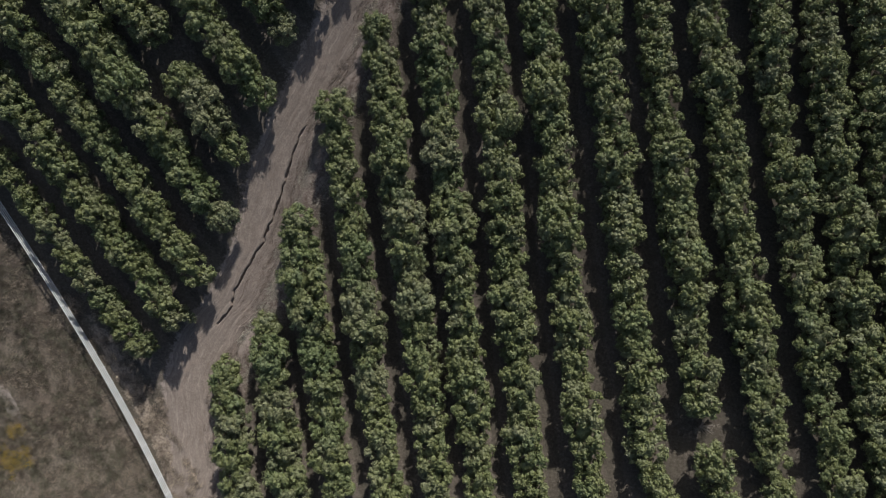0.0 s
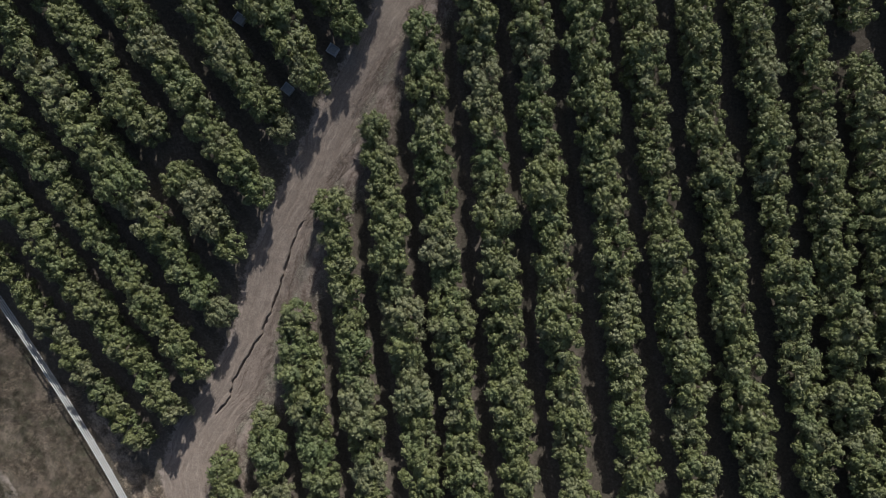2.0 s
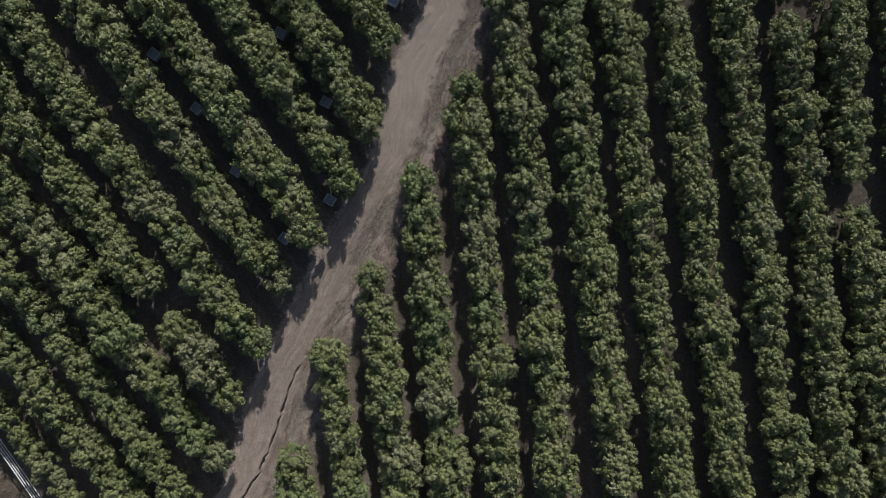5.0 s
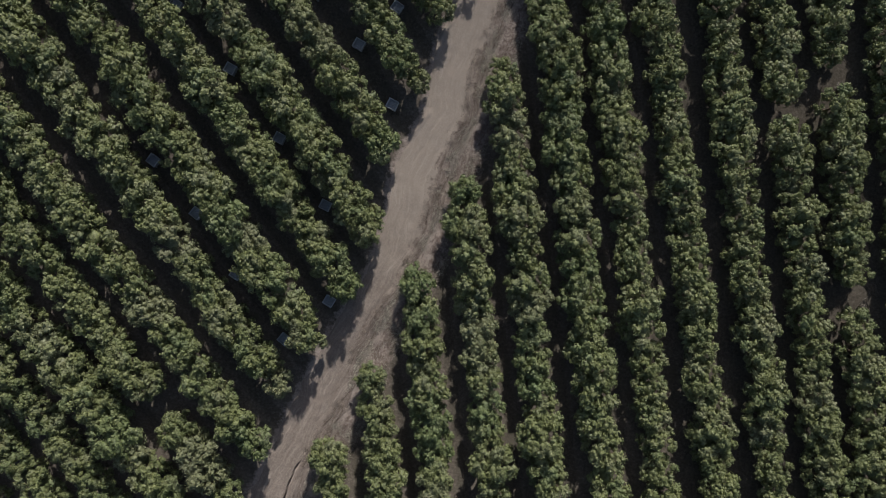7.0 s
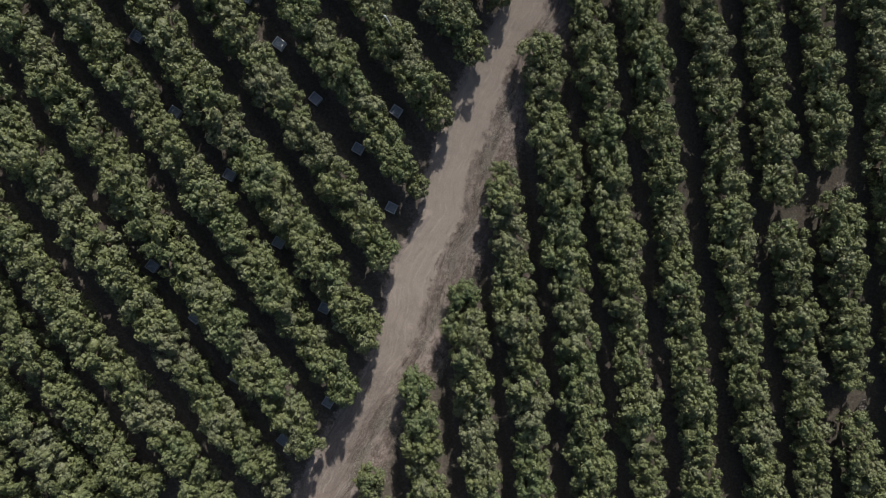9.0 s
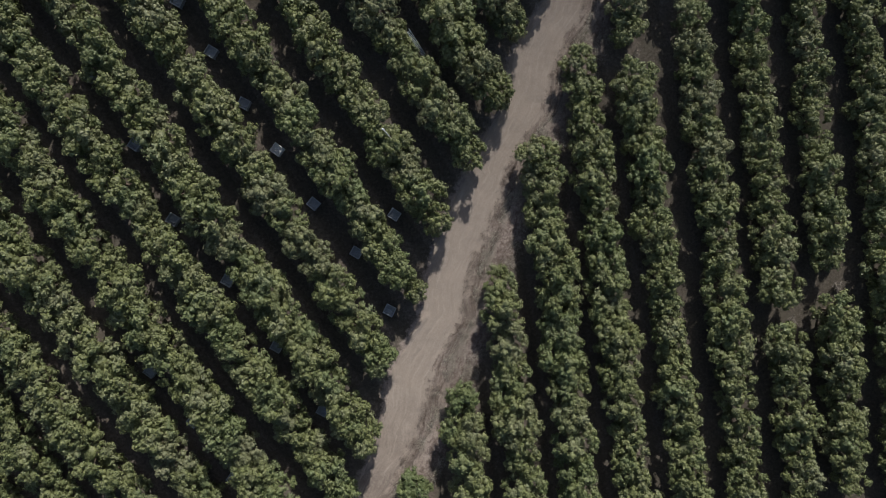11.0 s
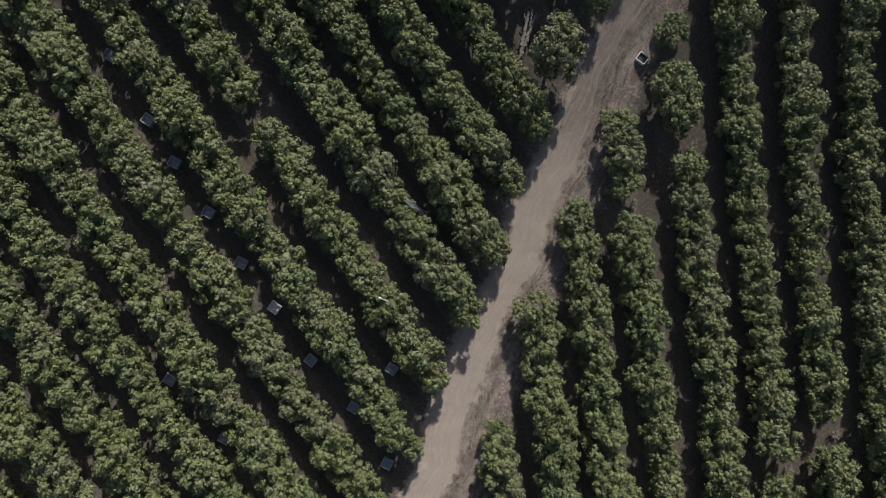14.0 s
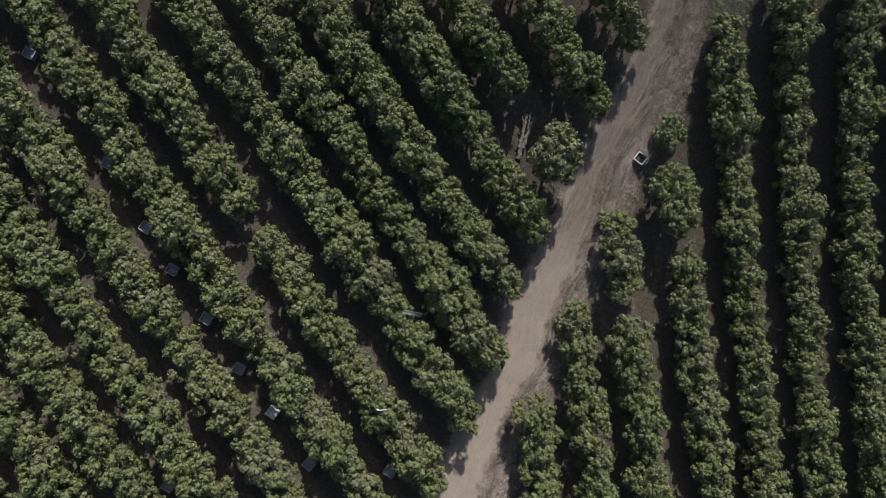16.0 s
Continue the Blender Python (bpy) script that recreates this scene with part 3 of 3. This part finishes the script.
# ---- fruit bins ----
def build_bin(wall, label, load, load_label):
    b = tagged(new("fruit_bin"), label, "fruit bin", "fruit bins in the orchard")
    w, d, h, t = 0.60, 0.55, 0.74, 0.05
    part("floor_panel", bm_box(bmesh.new(), (-w, -d, 0.12), (w, d, 0.18), 0.01), wall, b)
    for lo, hi in (((-w, -d, 0.18), (w, -d + t, h)), ((-w, d - t, 0.18), (w, d, h)), ((-w, -d + t, 0.18), (-w + t, d - t, h)), ((w - t, -d + t, 0.18), (w, d - t, h))):
        part("side_panel", bm_box(bmesh.new(), lo, hi, 0.012), wall, b)
    rim = bmesh.new()
    for lo, hi in (((-w - 0.03, -d - 0.03, h), (w + 0.03, -d + 0.06, h + 0.05)), ((-w - 0.03, d - 0.06, h), (w + 0.03, d + 0.03, h + 0.05)), ((-w - 0.03, -d + 0.06, h), (-w + 0.06, d - 0.06, h + 0.05)), ((w - 0.06, -d + 0.06, h), (w + 0.03, d - 0.06, h + 0.05))):
        bm_box(rim, lo, hi)
    part("rim", rim, BIN_WHITE if wall is BIN_WHITE else BIN_RIM, b, "pale moulded rim")
    for y in (-d + 0.08, 0, d - 0.08):
        part("skid", bm_box(bmesh.new(), (-w, y - 0.06, 0), (w, y + 0.06, 0.12), 0.01), wall, b)
    heap = bmesh.new()
    bmesh.ops.create_grid(heap, x_segments=9, y_segments=9, size=1.0)
    r = random.Random(len(label))
    for v in heap.verts:
        v.co = Vector((v.co.x * (w - t - 0.005), v.co.y * (d - t - 0.005), 0.50 + r.uniform(-0.035, 0.05)))
    part("load", heap, load, b, load_label)
    return b


BINS = (
    (-13.0, 35.7), (-23.6, 62.5), (-18.3, 54.8), (-13.2, 47.1), (-9.1, 65.7), (-5.3, 58.9), (-28.0, 46.1), (-4.7, 70.1), (-21.5, 82.5), (-25.0, 88.2), (-28.6, 93.7),
    (-18.5, 31.1), (-23.8, 39.0), (-32.5, 52.1), (-33.3, 77.7), (-29.4, 69.4), (-13.9, 71.3), (-38.1, 85.2), (-31.4, 98.4), (-35.4, 105.4), (-43.7, 117.4),
)


def build_bins():
    r = random.Random(5)
    grey = build_bin(BIN_GREY, "grey plastic fruit bin standing in a shaded alley", BIN_GREY, "grey folded liner")
    for k, (x, y) in enumerate(BINS):
        m = pose(x, y, float(land(x, y)) - 0.02, 0, 0, -33 + r.uniform(-7, 7))
        if k == 0:
            grey.matrix_basis = m
        else:
            copy_thing(grey, m)
    full = build_bin(BIN_WHITE, "white plastic fruit bin part-filled, beside the dirt track", FRUIT, "dark fruit")
    full.matrix_basis = pose(25.0, 106.8, float(land(25.0, 106.8)) + 0.02, 0, 0, -36)
    pale = build_bin(BIN_WHITE, "pale plastic fruit bin catching sun between two rows", BIN_WHITE, "pale liner")
    pale.matrix_basis = pose(-17.9, 77.4, float(land(-17.9, 77.4)) - 0.02, 0, 0, -36)


build_bins()


# ---- ladder, pole, fallen trunk ----
def build_ladder(base, top, wide):
    """An orchard ladder that leans into a crown."""
    base, top = Vector(base), Vector(top)
    ob = tagged(new("picking_ladder"), "aluminium picking ladder leaning up through a tree crown", "ladder")
    run = (top - base).normalized()
    side = run.cross(Vector((0, 0, 1))).normalized() * wide
    ob.location = base
    for k in (-1, 1):
        part("rail", tube(bmesh.new(), side * k, side * k * 0.8 + (top - base), 0.035, 0.03, 6), METAL, ob)
    n = int((top - base).length / 0.28)
    for k in range(1, n):
        c = (top - base) * (k / n)
        w = side * (1 - 0.2 * k / n)
        part("rung", tube(bmesh.new(), c - w, c + w, 0.028, 0.028, 5), METAL, ob)


build_ladder((-0.9, 88.2, float(land(-0.9, 88.2))), (-2.75, 89.35, float(land(-2.75, 89.35)) + 6.7), 0.24)
pole = tagged(new("picking_pole"), "white picking pole standing in a tree crown", "pole")
pole.location = (-3.6, 77.3, float(land(-3.6, 77.3)))
part("shaft", tube(bmesh.new(), (0, 0, 0), (-1.75, 1.5, 6.7), 0.06, 0.06, 7), WHITE, pole)
part("hook", tube(bmesh.new(), (-1.75, 1.5, 6.66), (-1.92, 1.62, 6.8), 0.11, 0.10, 7), WHITE, pole)


def build_fallen_trunk(x, y):
    ob = tagged(new("fallen_trunk"), "grey weathered fallen trunk, split into two rough limbs", "log")
    ob.location = (x, y, float(land(x, y)) + 0.22)
    r = random.Random(8)
    pieces = (("stem", (-0.75, -2.6, 0), (-0.42, -1.2, 0.2), 0.30, 0.29), ("limb", (-0.55, -1.3, 0.2), (0.10, 2.5, 0.9), 0.24, 0.15), ("limb", (-0.28, -1.3, 0.2), (1.05, 2.3, 0.9), 0.25, 0.13),
              ("fork", (0.35, 0.9, 0.6), (0.55, 2.7, 1.1), 0.12, 0.06), ("fork", (-0.15, 1.0, 0.6), (-0.35, 2.2, 1.0), 0.12, 0.05), ("branch", (0.7, 1.4, 0.8), (1.45, 2.0, 1.2), 0.08, 0.03), ("branch", (-0.5, -0.8, 0.3), (-1.0, -0.2, 0.7), 0.09, 0.03))
    for name, a, b, ra, rb in pieces:
        bm = bmesh.new()
        steps = 7
        for k in range(steps):
            p, q = Vector(a).lerp(Vector(b), k / steps), Vector(a).lerp(Vector(b), (k + 1) / steps)
            tube(bm, p + Vector((r.uniform(-0.09, 0.09), r.uniform(-0.05, 0.05), r.uniform(-0.05, 0.05))), q, ra + (rb - ra) * k / steps, ra + (rb - ra) * (k + 1) / steps, 7)
        part(name, bm, LOG, ob)


build_fallen_trunk(11.1, 109.2)


# ---- dry shrubs in the gaps of the rows ----
def build_shrub(seed, size):
    r = random.Random(seed)
    ob = tagged(new("dry_shrub"), "bare grey-brown dead shrub in a gap of the tree row", "shrub", "dead shrubs in row gaps")
    stems, twigs = bmesh.new(), bmesh.new()
    for k in range(16):
        a, e = r.uniform(0, math.tau), r.uniform(0.4, 1.35)
        tip = Vector((math.cos(a) * math.cos(e), math.sin(a) * math.cos(e), math.sin(e))) * size * r.uniform(0.6, 1.0)
        tube(stems, (0, 0, -0.1), tip, 0.035, 0.015, 4)
        for j in range(9):
            p = tip * r.uniform(0.35, 1.0)
            tube(twigs, p, p + Vector((r.uniform(-0.45, 0.45), r.uniform(-0.45, 0.45), r.uniform(-0.1, 0.4))) * size * 0.55, 0.022, 0.008, 3)
    part("stem", stems, DEAD, ob)
    part("twig", twigs, DEAD, ob)
    return ob


# The shrubs at y 57.4 and 61.6 stand in for pale grass tufts.
SHRUBS = ((31.4, -21.6, 2.0), (50.9, 35.0, 1.5), (43.2, 57.4, 1.2), (48.9, 61.6, 1.3), (31.4, 96.4, 1.1), (24.2, 89.6, 1.2), (30.2, 11.4, 1.0))
for k, (x, y, size) in enumerate(SHRUBS):
    build_shrub(k, size).location = (x, y, float(land(x, y)))


# ---- dry grass ----
def build_tufts(name, label, mat, spots, height, blades, seed, wide=0.022, spread=0.18):
    """Tufts of thin blades as one object."""
    r = np.random.default_rng(seed)
    x, y = spots
    n = len(x) * blades
    bx, by = np.repeat(x, blades) + r.normal(0, spread, n), np.repeat(y, blades) + r.normal(0, spread, n)
    bz = land(bx, by) + 0.02
    a = r.uniform(0, math.tau, n)
    h = height * r.uniform(0.5, 1.2, n)
    lean = r.uniform(0.3, 1.7, n) * h
    w = r.uniform(0.5, 1.2, n) * wide
    ca, sa = np.cos(a), np.sin(a)
    v = np.stack([np.stack([bx - sa * w, by + ca * w, bz], -1), np.stack([bx + sa * w, by - ca * w, bz], -1), np.stack([bx + ca * lean, by + sa * lean, bz + h], -1)], 1).reshape(-1, 3)
    tagged(new(name, mesh_from(name, v, [np.arange(3 * n).reshape(-1, 3)], [mat])), label, "grass", kind="stuff")


def tuft_material(name, a, b, patch=None):
    """Blades between two colours, with patches of a third."""
    m, nodes, links, p = material(name, 0.8, 0.15)
    geo = nodes.new("ShaderNodeNewGeometry")
    col = ramp(nodes, links, geo.outputs["Random Per Island"], ((0.0, a), (1.0, b)))
    if patch:
        where = noise_node(nodes, links, 0.38, 5, 0.65, geo.outputs["Position"])
        col = mix(nodes, links, ramp(nodes, links, where, ((0.46, (0, 0, 0)), (0.58, (0.75, 0.75, 0.75)))), col, patch)
        dim = noise_node(nodes, links, 1.1, 4, 0.6, geo.outputs["Position"])
        col = mix(nodes, links, 1.0, col, ramp(nodes, links, dim, ((0.36, (0.45, 0.45, 0.45)), (0.62, (1.35, 1.35, 1.35)))), "MULTIPLY")
    links.new(col, p.inputs["Base Color"])
    return m


def scatter(n, xs, ys, keep, seed):
    r = np.random.default_rng(seed)
    x, y = r.uniform(*xs, n), r.uniform(*ys, n)
    k = keep(x, y)
    return x[k], y[k]


STRAW = tuft_material("straw", (0.16, 0.128, 0.10), (0.52, 0.43, 0.33), (0.20, 0.16, 0.13))
WEED = tuft_material("dry_weeds", (0.12, 0.092, 0.078), (0.38, 0.32, 0.27))
MEADOW = tuft_material("pasture_grass", (0.10, 0.086, 0.062), (0.31, 0.248, 0.196), (0.105, 0.105, 0.07))
BLOOM = tuft_material("yellow_bloom", (0.14, 0.13, 0.05), (0.58, 0.38, 0.06))
build_tufts("pasture_grass", "dry brown pasture grass past the fence", MEADOW, scatter(52000, (-69, -37), (-44, 12), lambda x, y: (past_fence(x, y) > 0.1) & (wobble(x, y, 0.7, 21) + 0.7 * wobble(x, y, 2.7, 27) > -0.3), 31), 0.30, 6, 41, 0.024, 0.26)
build_tufts("straw_grass", "pale straw along the foot of the fence", STRAW, scatter(30000, (-60, -30), (-44, -6), lambda x, y: (np.abs(-past_fence(x, y) - 2.5 + 1.1 * wobble(x, y, 1.7, 22)) < 2.2) & (wobble(x, y, 0.9, 26) > 0.1), 32), 0.34, 9, 42, 0.022, 0.2)


def along_verge(n, near, far, seed):
    """Spots strewn in patches on the verge, metres right of the worn track."""
    r = np.random.default_rng(seed)
    y = r.uniform(-36, 132, n)
    x = road_sides(y)[1] + near + (far - near) * r.random(n) ** 1.3
    k = wobble(x, y, 1.1, seed) + 0.6 * wobble(x, y, 3.1, seed + 1) > -0.05
    return x[k], y[k]


build_tufts("verge_weeds", "low dry weeds on the verge of the dirt track", WEED, along_verge(13000, -0.9, 5.0, 33), 0.24, 8, 43, 0.018, 0.2)
PALE = tuft_material("pale_dry_grass", (0.20, 0.175, 0.145), (0.54, 0.50, 0.42))
build_tufts("verge_grass", "pale dry grass on the verge of the dirt track", PALE, along_verge(20000, 0.2, 4.6, 35), 0.24, 8, 45, 0.016, 0.2)
SAGE = tuft_material("green_weeds", (0.13, 0.14, 0.095), (0.34, 0.35, 0.27))
build_tufts("green_weeds", "grey-green weeds on the verge", SAGE, scatter(2600, (31.0, 38.5), (119, 128), lambda x, y: np.hypot((x - 34.6) / 2.6, (y - 123.6) / 3.4) + 0.4 * wobble(x, y, 1.0, 25) < 1.0, 36), 0.4, 7, 46)
build_tufts("yellow_wildflowers", "yellow wildflowers in the dry pasture", BLOOM, scatter(2600, (-66, -56), (-36, -23), lambda x, y: np.minimum(np.hypot((x + 59.6) / 2.6, (y + 29.9) / 2.0), np.hypot((x + 59.4) / 1.0, (y + 25.2) / 0.9)) + 0.7 * wobble(x, y, 0.9, 24) < 0.95, 34), 0.3, 8, 44)
